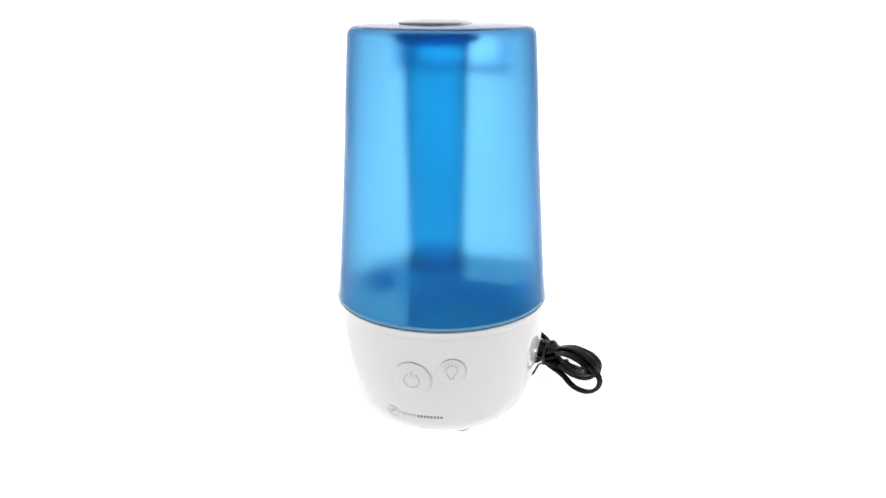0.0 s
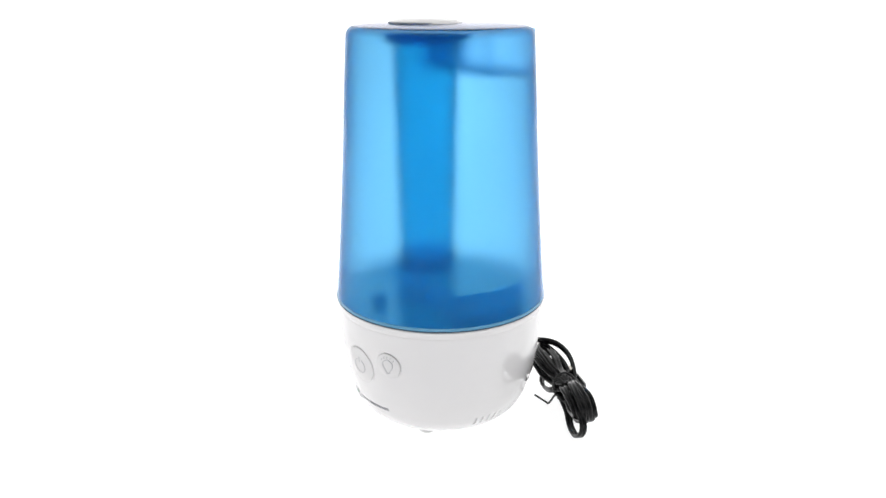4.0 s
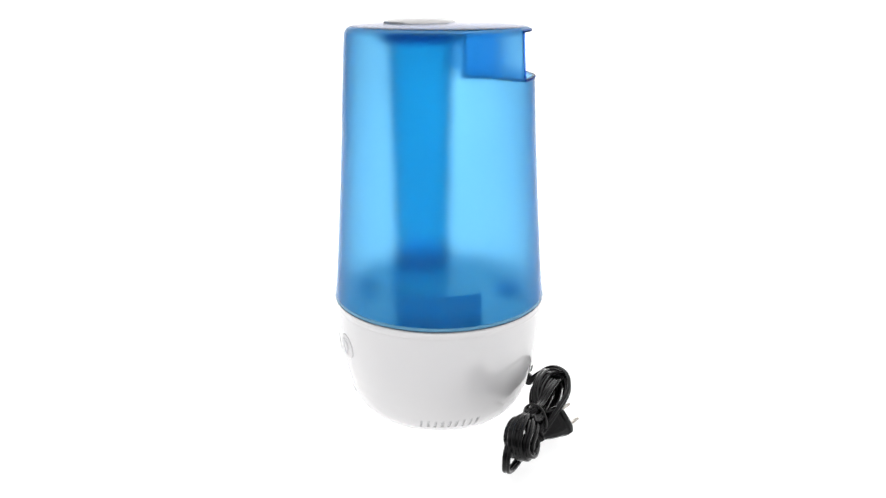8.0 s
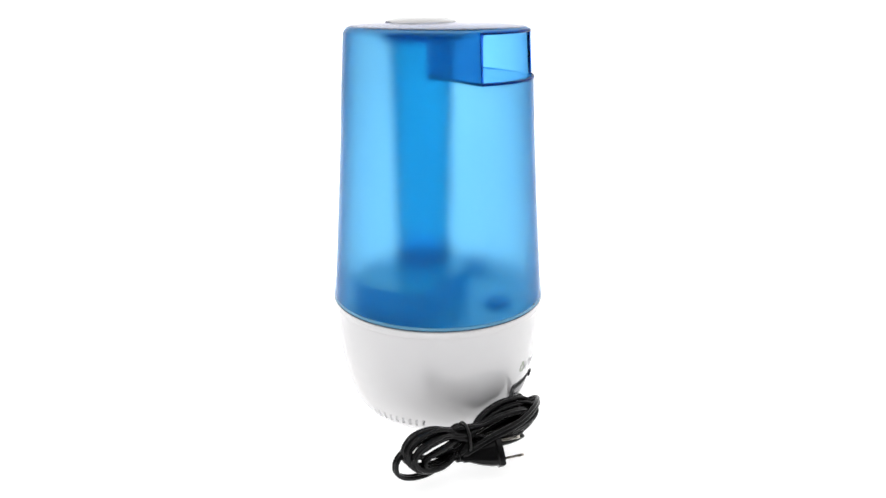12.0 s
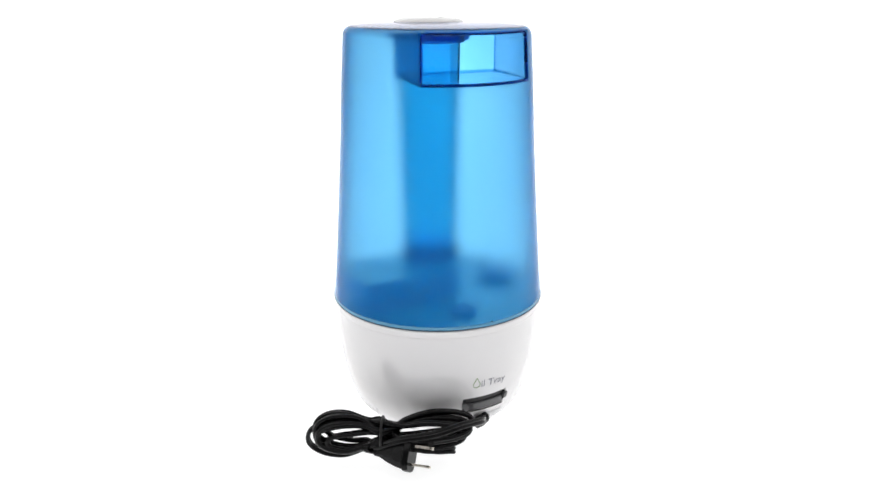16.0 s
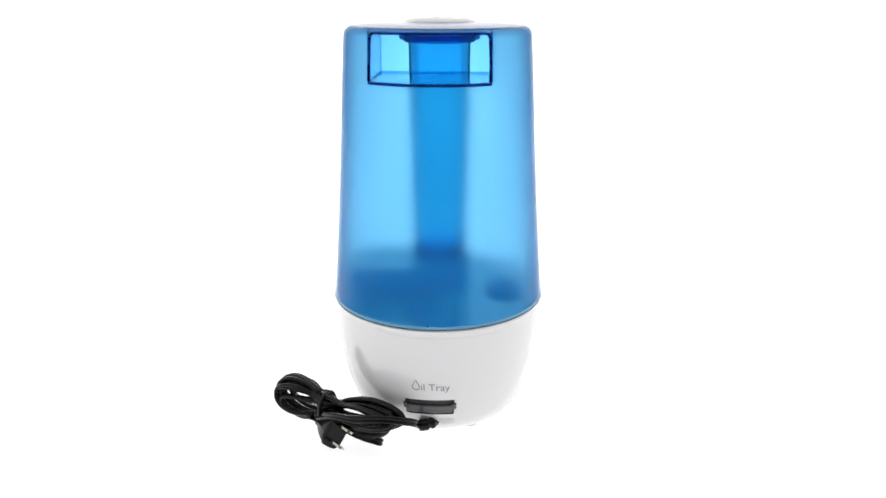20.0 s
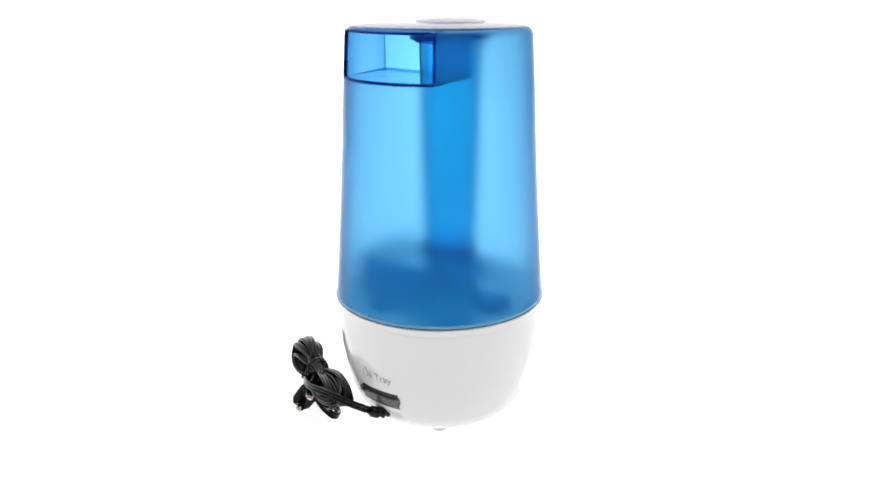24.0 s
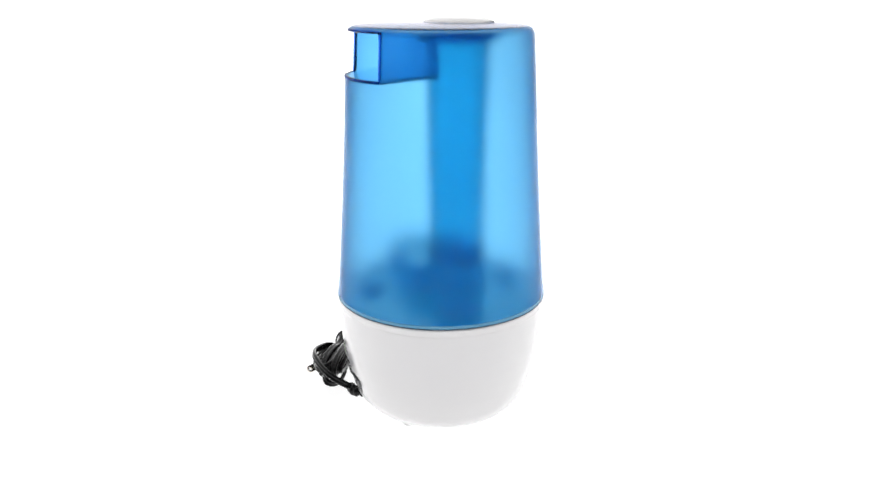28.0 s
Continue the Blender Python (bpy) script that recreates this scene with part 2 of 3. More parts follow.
def base_relief(deg, z):
    """How far the skin is sunk at a place: rings round the buttons, the tray's slot, the vents."""
    r = float(base_r(z))
    sink = 0.0
    for d0, z0, rad in (POWER, LIGHT):
        u = radians((deg - d0 + 180) % 360 - 180) * r
        d = math.hypot(u, (z - z0) * 1.02)
        # grooves cut deeper at the upper right to shape in the dark arc of shade
        shade_side = max(0.0, math.cos(math.atan2(z - z0, u) - radians(50)))
        sink = max(sink, groove(d - rad, 0.0009, 0.00005 + 0.0014 * math.sqrt(shade_side)))
    sink = max(sink, groove(z - 0.0952, 0.0008, 0.0002))
    if TRAY[0] <= deg <= TRAY[1] and TRAY[2] <= z <= TRAY[3]:
        sink = 0.011
    for v in VENTS:
        u = radians((deg - v + 180) % 360 - 180) * r - (z - 0.019) * 0.15
        if abs(u) < 0.0008 and abs(z - 0.0190) < 0.0034:
            sink = max(sink, 0.0009)
    return sink


def build_base():
    angles = []
    a = -180.0
    while a < 180 - 1e-6:
        angles.append(a)
        fine = -126 < a < -74 or 56.5 < a < 87 or -37 < a < 4
        a += 0.35 if fine else 1.5
    zs = list(np.linspace(0.0030, 0.0145, 12)) + list(np.arange(0.0150, 0.0235, 0.0005)) + list(np.arange(0.0240, 0.0278, 0.001)) \
        + list(np.arange(0.0280, 0.0425, 0.0004)) + list(np.arange(0.0430, 0.0850, 0.0005)) + [0.087, 0.09, 0.093, 0.0940, 0.0944, 0.0948, 0.0952, 0.0956, 0.0960, 0.0964]
    verts, faces = [], []
    for z in zs:
        r = float(base_r(z))
        for d in angles:
            s = base_relief(d, z)
            verts.append(((r - s) * math.cos(radians(d)), (r - s) * math.sin(radians(d)), z))
    n = len(angles)
    # the rim: a soft shoulder, a small step in, and the top deck under the tank
    rim = [(0.08235, 0.0970), (0.0823, 0.0994), (0.0821, 0.1002), (0.0817, 0.1005), (0.0811, 0.1006), (0.0790, 0.1006), (0.0780, 0.1006), (0.0400, 0.1006)]
    for r, z in rim:
        verts += [(r * math.cos(radians(d)), r * math.sin(radians(d)), z) for d in angles]
    rows = len(zs) + len(rim)
    for j in range(rows - 1):
        for i in range(n):
            faces.append((j * n + i, j * n + (i + 1) % n, (j + 1) * n + (i + 1) % n, (j + 1) * n + i))
    faces.append(tuple(range(n))[::-1])
    faces.append(tuple((rows - 1) * n + i for i in range(n)))
    return mesh_of("base", verts, faces, WHITE)


base = part("base", build_base(), humidifier, "glossy white plastic rounded base")
base.data.set_sharp_from_angle(angle=radians(50))


def patch(outline, deg, z, off, thick, name, mat):
    """A flat shape of (u, v) metres, filled, laid on the skin and given thickness."""
    bm = bmesh.new()
    vs = [bm.verts.new((u, v, 0)) for u, v in outline]
    bm.faces.new(vs)
    bmesh.ops.triangulate(bm, faces=bm.faces)
    top = [v.co.copy() for v in bm.verts]
    bm.verts.index_update()
    tri = [[v.index for v in f.verts] for f in bm.faces]
    bm.free()
    n = len(outline)
    verts = [skin(c.x, c.y, deg, z, off) for c in top] + [skin(c.x, c.y, deg, z, off - thick) for c in top]
    faces = tri + [[n + k for k in f][::-1] for f in tri] + [(i, (i + 1) % n, n + (i + 1) % n, n + i) for i in range(n)]
    return done(fix(verts, faces), name, mat, smooth=False)


def stroke(points, width, deg, z, name, mat, off=0.00025):
    """A printed line through (u, v) points on the skin."""
    p = np.array(points, float)
    t = np.gradient(p, axis=0)
    t /= np.linalg.norm(t, axis=1)[:, None] + 1e-12
    nn = np.c_[-t[:, 1], t[:, 0]] * width / 2
    verts, faces = [], []
    for q, d in zip(p, nn):
        for s, o in ((1, off), (-1, off), (-1, off - 0.0004), (1, off - 0.0004)):
            verts.append(skin(*(q + s * d), deg, z, o))
    for i in range(len(p) - 1):
        for k in range(4):
            faces.append((4 * i + k, 4 * i + (k + 1) % 4, 4 * i + 4 + (k + 1) % 4, 4 * i + 4 + k))
    faces += [(3, 2, 1, 0), tuple(4 * (len(p) - 1) + k for k in range(4))]
    return done(fix(verts, faces), name, mat, smooth=False)


def arc(r, a0, a1, n=28, cu=0.0, cv=0.0):
    return [(cu + r * math.cos(radians(a0 + (a1 - a0) * i / (n - 1))), cv + r * math.sin(radians(a0 + (a1 - a0) * i / (n - 1)))) for i in range(n)]


def build_button(deg, z, rad, name, label):
    """A slightly domed round cap that sits inside its ring groove."""
    verts, faces = [skin(0, 0, deg, z, 0.00055)], []
    rings = [(0.3, 0.00053), (0.6, 0.00045), (0.85, 0.00028), (0.93, 0.00012), (0.96, 0.0), (0.97, -0.0006)]
    n = 56
    for f, o in rings:
        verts += [skin(f * rad * math.cos(2 * math.pi * i / n), f * rad * math.sin(2 * math.pi * i / n), deg, z, o) for i in range(n)]
    faces += [(0, 1 + i, 1 + (i + 1) % n) for i in range(n)]
    for j in range(len(rings) - 1):
        faces += [(1 + j * n + i, 1 + (j + 1) * n + i, 1 + (j + 1) * n + (i + 1) % n, 1 + j * n + (i + 1) % n) for i in range(n)]
    return part(name, done(fix(verts, faces), name, BUTTON), base, label)


power = build_button(*POWER, "power_button", "round white power button set in a groove")
light = build_button(*LIGHT, "light_button", "smaller round white night light button")
IC = 0.0008
part("power_icon", stroke(arc(0.0058, 118, 422, 40), 0.0008, POWER[0] + 0.2, POWER[1] - 0.0004, "power_icon", PALE, IC), power, "grey power sign")
part("power_icon_bar", stroke([(0, 0.0030), (0, 0.0053), (0, 0.0076)], 0.0009, POWER[0] + 0.2, POWER[1] - 0.0004, "power_icon_bar", PALE, IC), power)
bulb = arc(0.0042, -48, 228, 26, 0, 0.001)
bulb = [(0.0016, -0.0058), (0.0016, -0.0044)] + bulb + [(-0.0016, -0.0044), (-0.0016, -0.0058), (0.0016, -0.0058)]
part("bulb_icon", stroke(bulb, 0.00065, LIGHT[0], LIGHT[1], "bulb_icon", PALE, IC), light, "grey light bulb sign")

for k in range(5):
    d = radians(40 + 25 * k)
    part("bulb_ray", stroke([(r * math.cos(d), 0.001 + r * math.sin(d)) for r in (0.0056, 0.0063, 0.0070)], 0.00045, *LIGHT[:2], "bulb_ray", PALE, IC - 0.0001), light)

# the maker's mark: a small round emblem and plain bars
mark = part("emblem", stroke(arc(0.0050, 0, 360, 36), 0.0006, -120.2, 0.0272, "emblem", PALE), base, "small round printed emblem in grey, green and blue")
part("emblem_leaf", patch([(0.0004 + 0.0017 * math.cos(k * 0.7), 0.0012 + 0.0013 * math.sin(k * 0.7)) for k in range(9)], -120.2, 0.0272, 0.0003, 0.0005, "emblem_leaf", GREEN), mark, "green spot")
part("emblem_drop", patch([(-0.0018 + 0.0012 * math.cos(k * 0.7), -0.0002 + 0.0011 * math.sin(k * 0.7)) for k in range(9)], -120.2, 0.0272, 0.0003, 0.0005, "emblem_drop", NAVY), mark, "blue spot")


def bar(u0, u1, v0, v1, n=12):
    lo = [(u0 + (u1 - u0) * i / n, v0) for i in range(n + 1)]
    return lo + [(u, v1) for u, _ in lo[::-1]]


for u0, u1, mat, say in [(-0.0150 + 0.0024 * i, -0.0134 + 0.0024 * i, PALE, "pale grey printed bar") for i in range(5)] + [(-0.0028 + 0.0025 * i, -0.0012 + 0.0025 * i, PRINT, "grey printed bar") for i in range(8)]:
    part("print_bar", patch(bar(u0, u1, -0.0012, 0.0012, 3), -102.6, 0.0268, 0.0003, 0.0005, "print_bar", mat), base, say)

# the oil tray: slot with its shade as a black bar, smoky drawer front, printed words above
def band(d0, d1, z0, z1, o0, o1, name, mat, n=24, bevel=0.0006):
    """A curved bar that follows the base between two directions and heights, from o0 to o1 off the skin."""
    verts, faces = [], []
    for i in range(n + 1):
        d = d0 + (d1 - d0) * i / n
        for z, o in ((z0, o1 - bevel), (z0 + bevel, o1), (z1 - bevel, o1), (z1, o1 - bevel), (z1, o0), (z0, o0)):
            verts.append(on_base(d, z, o)[0])
    for i in range(n):
        for k in range(6):
            faces.append((6 * i + k, 6 * i + (k + 1) % 6, 6 * i + 6 + (k + 1) % 6, 6 * i + 6 + k))
    faces += [tuple(range(6))[::-1], tuple(6 * n + k for k in range(6))]
    return done(fix(verts, faces), name, mat)


tray = part("oil_tray", band(58.6, 85.0, 0.0290, 0.0366, -0.010, 0.0002, "oil_tray", SMOKE), base, "dark smoky oil tray pushed into its slot")
part("tray_slot_shade", band(58.0, 85.6, 0.0367, 0.0416, -0.0105, -0.0012, "tray_slot_shade", DARK), base, "black bar painted as the shade in the gap above the tray")
for d0, d1 in ((57.2, 59.4), (84.4, 86.8)):
    part("tray_tab", band(d0, d1, 0.0338, 0.0392, -0.002, 0.0016, "tray_tab", SMOKE, n=4), tray, "small grip at the tray's end")
part("rating_label", patch(bar(-0.0080, 0.0070, -0.0030, 0.0030), 80.5, 0.0205, 0.0003, 0.0005, "rating_label", LABEL), base, "small pale label under the tray")
# grey patches paint the shade inside the vents, darkest in the last
for v in VENTS:
    part("vent_slot", patch([(0.0005 * math.cos(t) + 0.15 * 0.0030 * math.sin(t), 0.0030 * math.sin(t)) for t in np.linspace(0, 2 * math.pi, 12, endpoint=False)], v, 0.0190, -0.0006, 0.0006, "vent_slot", DEEP if v == VENTS[-1] else PALE), base, "narrow air vent slot with its shade painted grey")
for d in (-70.0, 20.0, 110.0, 200.0):
    c = (0.0458 * math.cos(radians(d)), 0.0458 * math.sin(radians(d)))
    part("foot", lathe([(0, 0.0), (0.0058, 0.0), (0.0066, 0.0008), (0.0066, 0.0045), (0, 0.0045)], "foot", RUBBER, n=28, center=c), base, "small grey rubber foot")


def lettering(words, size, deg, z, name, mat, parent):
    cu = bpy.data.curves.new(name, "FONT")
    cu.body, cu.size, cu.resolution_u = words, size, 3
    tmp = new(name, cu)
    bpy.context.view_layer.update()
    me = bpy.data.meshes.new_from_object(tmp.evaluated_get(bpy.context.evaluated_depsgraph_get()))
    bpy.data.objects.remove(tmp)
    for v in me.vertices:
        v.co = skin(v.co.x, v.co.y, deg, z, 0.0003)
    me.materials.clear()
    me.materials.append(mat)
    return part(name, me, parent, "printed grey words Oil Tray with a drop for the O")


words = lettering("il Tray", 0.0085, 67.2, 0.0512, "tray_words", PRINT, base)
drop = [(0.0, 0.0058), (-0.0010, 0.0040)] + arc(0.0027, 142, 398, 26) + [(0.0010, 0.0040), (0.0, 0.0058)]
part("drop_sign", stroke(drop, 0.0007, 64.8, 0.0538, "drop_sign", SAGE), words, "drop outline")

# ---- tank ----
WALL = 0.0022
TANK = [(0.0826, 0.1037), (0.0825, 0.1050), (0.0820, 0.1090), (0.0799, 0.1344), (0.0764, 0.1799), (0.0735, 0.2234), (0.0708, 0.2690)]
TANK += [(0.0706, 0.2716), (0.0691, 0.2940), (0.0687, 0.2990)]
TANK += [(0.0615 + 0.0072 * math.cos(radians(a)), 0.2995 + 0.0071 * math.sin(radians(a))) for a in (8, 22, 36, 50, 64, 77, 90)]
TANK += [(0.055, 0.3072), (0.040, 0.3081), (0.020, 0.3087), (0.0, 0.3089)]
NOTCH = (34.6, 107.8, 0.2716, 0.3040)


def build_shell():
    """The tank's skin with its wall thickness and the window of the handle recess."""
    prof = []
    for (r0, z0), (r1, z1) in zip(TANK[:-1], TANK[1:]):
        k = max(1, int(math.hypot(r1 - r0, z1 - z0) / 0.008))
        prof += [(r0 + (r1 - r0) * i / k, z0 + (z1 - z0) * i / k) for i in range(k)]
    prof.append(TANK[-1])
    p = np.array(prof)
    t = np.gradient(p, axis=0)
    t /= np.linalg.norm(t, axis=1)[:, None]
    inner = p + np.c_[-t[:, 1], t[:, 0]] * WALL
    inner[0] = (p[0, 0] - WALL, p[0, 1])
    inner[-1] = (0, p[-1, 1] - WALL)
    inner[:, 0] = np.maximum(inner[:, 0], 0)
    degs = sorted(set([round(a, 3) for a in np.arange(0, 360, 2.5)] + [NOTCH[0], NOTCH[1]]))
    n, m = len(degs), len(p)
    cut = lambda i, j: NOTCH[0] - 1e-6 <= degs[i % n] < NOTCH[1] - 1e-6 and NOTCH[2] - 1e-4 <= p[j, 1] and p[min(j + 1, m - 1), 1] <= NOTCH[3] + 0.001 and p[j, 1] < NOTCH[3] - 0.0006
    verts = [(q[j, 0] * math.cos(radians(d)), q[j, 0] * math.sin(radians(d)), q[j, 1]) for q in (p, inner) for d in degs for j in range(m)]
    O = lambda i, j: (i % n) * m + j
    I = lambda i, j: n * m + (i % n) * m + j
    faces = []
    for i in range(n):
        for j in range(m - 1):
            if cut(i, j):
                continue
            faces.append((O(i, j), O(i + 1, j), O(i + 1, j + 1), O(i, j + 1)))
            faces.append((I(i, j), I(i, j + 1), I(i + 1, j + 1), I(i + 1, j)))
            if j == 0 or cut(i, j - 1):
                faces.append((O(i, j), I(i, j), I(i + 1, j), O(i + 1, j)))
            if j < m - 2 and cut(i, j + 1):
                faces.append((O(i, j + 1), O(i + 1, j + 1), I(i + 1, j + 1), I(i, j + 1)))
            if cut(i - 1, j):
                faces.append((O(i, j), O(i, j + 1), I(i, j + 1), I(i, j)))
            if cut(i + 1, j):
                faces.append((O(i + 1, j), I(i + 1, j), I(i + 1, j + 1), O(i + 1, j + 1)))
    bm = fix_loose(verts, faces)
    for f in bm.faces:
        c = f.calc_center_median()
        out = f.normal.dot(Vector((c.x, c.y, max(0.0, c.z - 0.295) * 20))) > 0
        f.material_index = 2 if not out else 1 if c.z > 0.3061 and math.hypot(c.x, c.y) < 0.0650 else 0
    me = done(bm, "tank", FROST, sharp=50)
    me.materials.append(TOPS)
    me.materials.append(INNER)
    return me


tank = part("tank", build_shell(), humidifier, "frosted translucent blue water tank")


def local(u, d):
    """A point u to the side and d out towards the back, in the humidifier's space."""
    a = radians(BACK)
    return (d * math.cos(a) - u * math.sin(a), d * math.sin(a) + u * math.cos(a))


def rot_slab(us, ds, z0, z1, name, mat, bevel=0.0):
    return slab([local(us[0], ds[0]), local(us[1], ds[0]), local(us[1], ds[1]), local(us[0], ds[1])], (z0, z1), name, mat, bevel)


HALF = 0.0706 * math.sin(radians((NOTCH[1] - NOTCH[0]) / 2)) - 0.0003
DEEPD = 0.0155
zf = NOTCH[2]


def recess_floor():
    """The recess's floor: a plate that rises a little inwards; its outer edge follows the tank's round."""
    n = 20
    edge = []
    for i in range(n + 1):
        u = -HALF + 2 * HALF * i / n
        edge.append((*local(u, math.sqrt(0.0704 ** 2 - u * u)), zf))
    pts = edge + [(*local(0.0405, DEEPD), zf + 0.0034), (*local(-0.0405, DEEPD), zf + 0.0034)]
    k = len(pts)
    verts = [(x, y, z - 0.0001) for x, y, z in pts] + [(x, y, z - 0.0020) for x, y, z in pts]
    faces = [tuple(range(k)), tuple(range(k, 2 * k))[::-1]] + [(i, (i + 1) % k, k + (i + 1) % k, k + i) for i in range(k)]
    return done(fix(verts, faces), "recess_floor", CLEAR, smooth=False)


part("recess_floor", recess_floor(), tank, "clear blue floor of the handle recess")
side_d = math.sqrt(0.0690 ** 2 - HALF ** 2)
WIDE = 0.0408
for k in (-1, 1):
    part("recess_side", slab([local(k * (HALF - 0.0016), side_d), local(k * HALF, side_d), local(k * WIDE, DEEPD), local(k * (WIDE - 0.0016), DEEPD)], (zf + 0.0001, 0.3043), "recess_side", CLEAR), tank,
         "clear blue side wall of the handle recess")
part("recess_back", rot_slab((-WIDE, WIDE), (DEEPD - 0.0016, DEEPD - 0.0002), zf + 0.0001, 0.3043, "recess_back", CLEAR), tank, "clear blue back wall of the handle recess")


def rim_bar(pts, name):
    return part(name, sweep(pts, ring_section(0.0011, 8), name, RIM), tank, "dark blue moulded edge of the handle recess")


def rim_at(deg, z, out=0.0004):
    r = float(np.interp(z, [q[1] for q in TANK[:11]], [q[0] for q in TANK[:11]])) - 0.0008 + out
    return (r * math.cos(radians(deg)), r * math.sin(radians(deg)), z)


N0, N1 = NOTCH[0] + 0.3, NOTCH[1] - 0.3
rim_bar([rim_at(N0 + (N1 - N0) * i / 24, zf - 0.0008) for i in range(25)], "recess_rim")
side = lambda d, s: [rim_at(d, zf + 0.0004 + (0.2975 - zf) * i / 6) for i in range(7)] + [(r * math.cos(radians(d + s * g)), r * math.sin(radians(d + s * g)), z) for r, z, g in ((0.0684, 0.2998, 0.1), (0.0680, 0.3018, 0.5), (0.0672, 0.3030, 1.4))]
over = [(0.0666 * math.cos(radians(d)), 0.0666 * math.sin(radians(d)), 0.3035) for d in np.linspace(N0 + 2.6, N1 - 2.6, 24)]
rim_bar(side(N0, 1) + over + side(N1, -1)[::-1], "recess_rim")

TC = local(0.0, -0.0132)
part("mist_tube", lathe([(0.0190, 0.1262), (0.0204, 0.1268), (0.0206, 0.1285), (0.0233, 0.2940), (0.0217, 0.2940), (0.0191, 0.1280)], "mist_tube", TUBE, n=72, center=TC, closed=True), tank, "tapered blue mist tube in the middle of the tank")
# a tinted ring added only to darken the tube towards its lower end
part("tube_end_tint", lathe([(0.0210, 0.1262), (0.0219, 0.1264), (0.0219, 0.1372), (0.0214, 0.1380), (0.0210, 0.1372)], "tube_end_tint", END_TINT, n=64, center=TC, closed=True), tank, "added blue ring that darkens the tube's lower end")
part("tube_collar", lathe([(0.0240, 0.2938), (0.0262, 0.2938), (0.0266, 0.2942), (0.0266, 0.2958), (0.0298, 0.2958), (0.0302, 0.2964), (0.0302, 0.3043), (0.0238, 0.3043)], "tube_collar", COLLAR, n=72, center=TC, closed=True), tank, "blue collar at the tube's top")
part("tank_rim", lathe([(0.0802, 0.1015), (0.0826, 0.1015), (0.08275, 0.1017), (0.0828, 0.1022), (0.08275, 0.1034), (0.0826, 0.1040), (0.0802, 0.1035)], "tank_rim", EDGE, n=128, closed=True), tank, "light blue bottom rim of the tank")
# a dark ring put in for the shade of the gap between tank and base
part("gap_shade_ring", lathe([(0.0795, 0.1007), (0.0827, 0.1007), (0.0829, 0.1009), (0.0829, 0.1013), (0.0827, 0.10148), (0.0795, 0.10148)], "gap_shade_ring", NAVY_DARK, n=128, closed=True), tank, "thin dark ring painted as the shaded gap under the tank's rim")
part("tank_floor", lathe([(0.0, 0.1012), (0.0800, 0.1012), (0.0800, 0.1030), (0.0, 0.1030)], "tank_floor", BOTTOM, n=96), tank, "frosted blue bottom of the tank")
part("tube_boss", lathe([(0.0243, 0.1032), (0.0234, 0.1250), (0.0226, 0.1260), (0.0190, 0.1261), (0.0200, 0.1032)], "tube_boss", DUCT, n=64, center=TC, closed=True), tank, "blue ring on the tank's bottom under the tube")


def chamber():
    """A flat-topped duct from the tank's wall to the tube; a lit top and shaded walls are put into its colours."""
    a = radians(-23)
    arcp = [(0.0735 * math.cos(radians(t)), 0.0735 * math.sin(radians(t))) for t in np.linspace(-24, 24, 14)]
    pts = [(-0.004, -0.028)] + arcp + [(-0.004, 0.026)] + [(-0.006 - 0.003 * math.sin(radians(t)), 0.0 - 0.026 * math.cos(radians(t))) for t in (150, 120, 90, 60, 30)]
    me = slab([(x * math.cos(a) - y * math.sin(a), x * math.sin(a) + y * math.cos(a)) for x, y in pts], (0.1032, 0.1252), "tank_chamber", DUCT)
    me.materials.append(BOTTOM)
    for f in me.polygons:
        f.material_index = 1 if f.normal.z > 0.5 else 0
    return me


part("tank_chamber", chamber(), tank, "blue duct on the tank's bottom, coloured with a lit top and shaded side walls")
cc = (0.053 * math.cos(radians(157)), 0.053 * math.sin(radians(157)))
part("tank_cap", lathe([(0.0, 0.1032), (0.0150, 0.1032), (0.0150, 0.1072), (0.0135, 0.1082), (0.0, 0.1082)], "tank_cap", DUCT, n=48, center=cc), tank, "dark blue screw cap in the tank's bottom")
part("float_pin", lathe([(0.0, 0.1032), (0.0052, 0.1032), (0.0050, 0.1095), (0.0042, 0.1105), (0.0, 0.1105)], "float_pin", DUCT, n=32, center=(-0.0200, -0.0535)), tank, "small dark blue pin on the tank's bottom")
part("float_guide", lathe([(0.0, 0.1032), (0.0100, 0.1032), (0.0096, 0.1062), (0.0086, 0.1070), (0.0, 0.1070)], "float_guide", DUCT, n=40, center=(0.0258, 0.0505)), tank, "low round blue guide on the tank's bottom")
part("mould_mark", lathe([(0.0, 0.1036), (0.0007, 0.1038), (0.0008, 0.1045), (0.0, 0.1049)], "mould_mark", NAVY_DARK, n=12, center=(0.0259, 0.07835)), tank, "tiny dark mark on the rim")
nozzle = part("nozzle", lathe([(0.0205, 0.3040), (0.0205, 0.3078), (0.0262, 0.3078), (0.0266, 0.3084), (0.0252, 0.3096), (0.0225, 0.3107), (0.0190, 0.3116), (0.0120, 0.3123), (0.0, 0.3127)],
     "nozzle", NOZZLE, n=72, center=TC), tank, "low round white mist nozzle on the tank's top")
# the grey of the outlet's band paints the shade under the nozzle's front edge
slot = [(TC[0] + 0.0263 * math.cos(radians(a)), TC[1] + 0.0263 * math.sin(radians(a)), 0.3089) for a in np.linspace(FRONT - 62, FRONT + 62, 31)]
part("mist_slot", sweep(slot, [(a * 0.0006, b * 0.0004) for a, b in ring_section(1.0, 8)], "mist_slot", PALE, scale=[0.15 + 0.85 * math.sin(math.pi * (i + 0.5) / 31) ** 0.5 for i in range(31)]), nozzle, "mist outlet along the nozzle's front edge, with the edge's shade painted as a grey band")
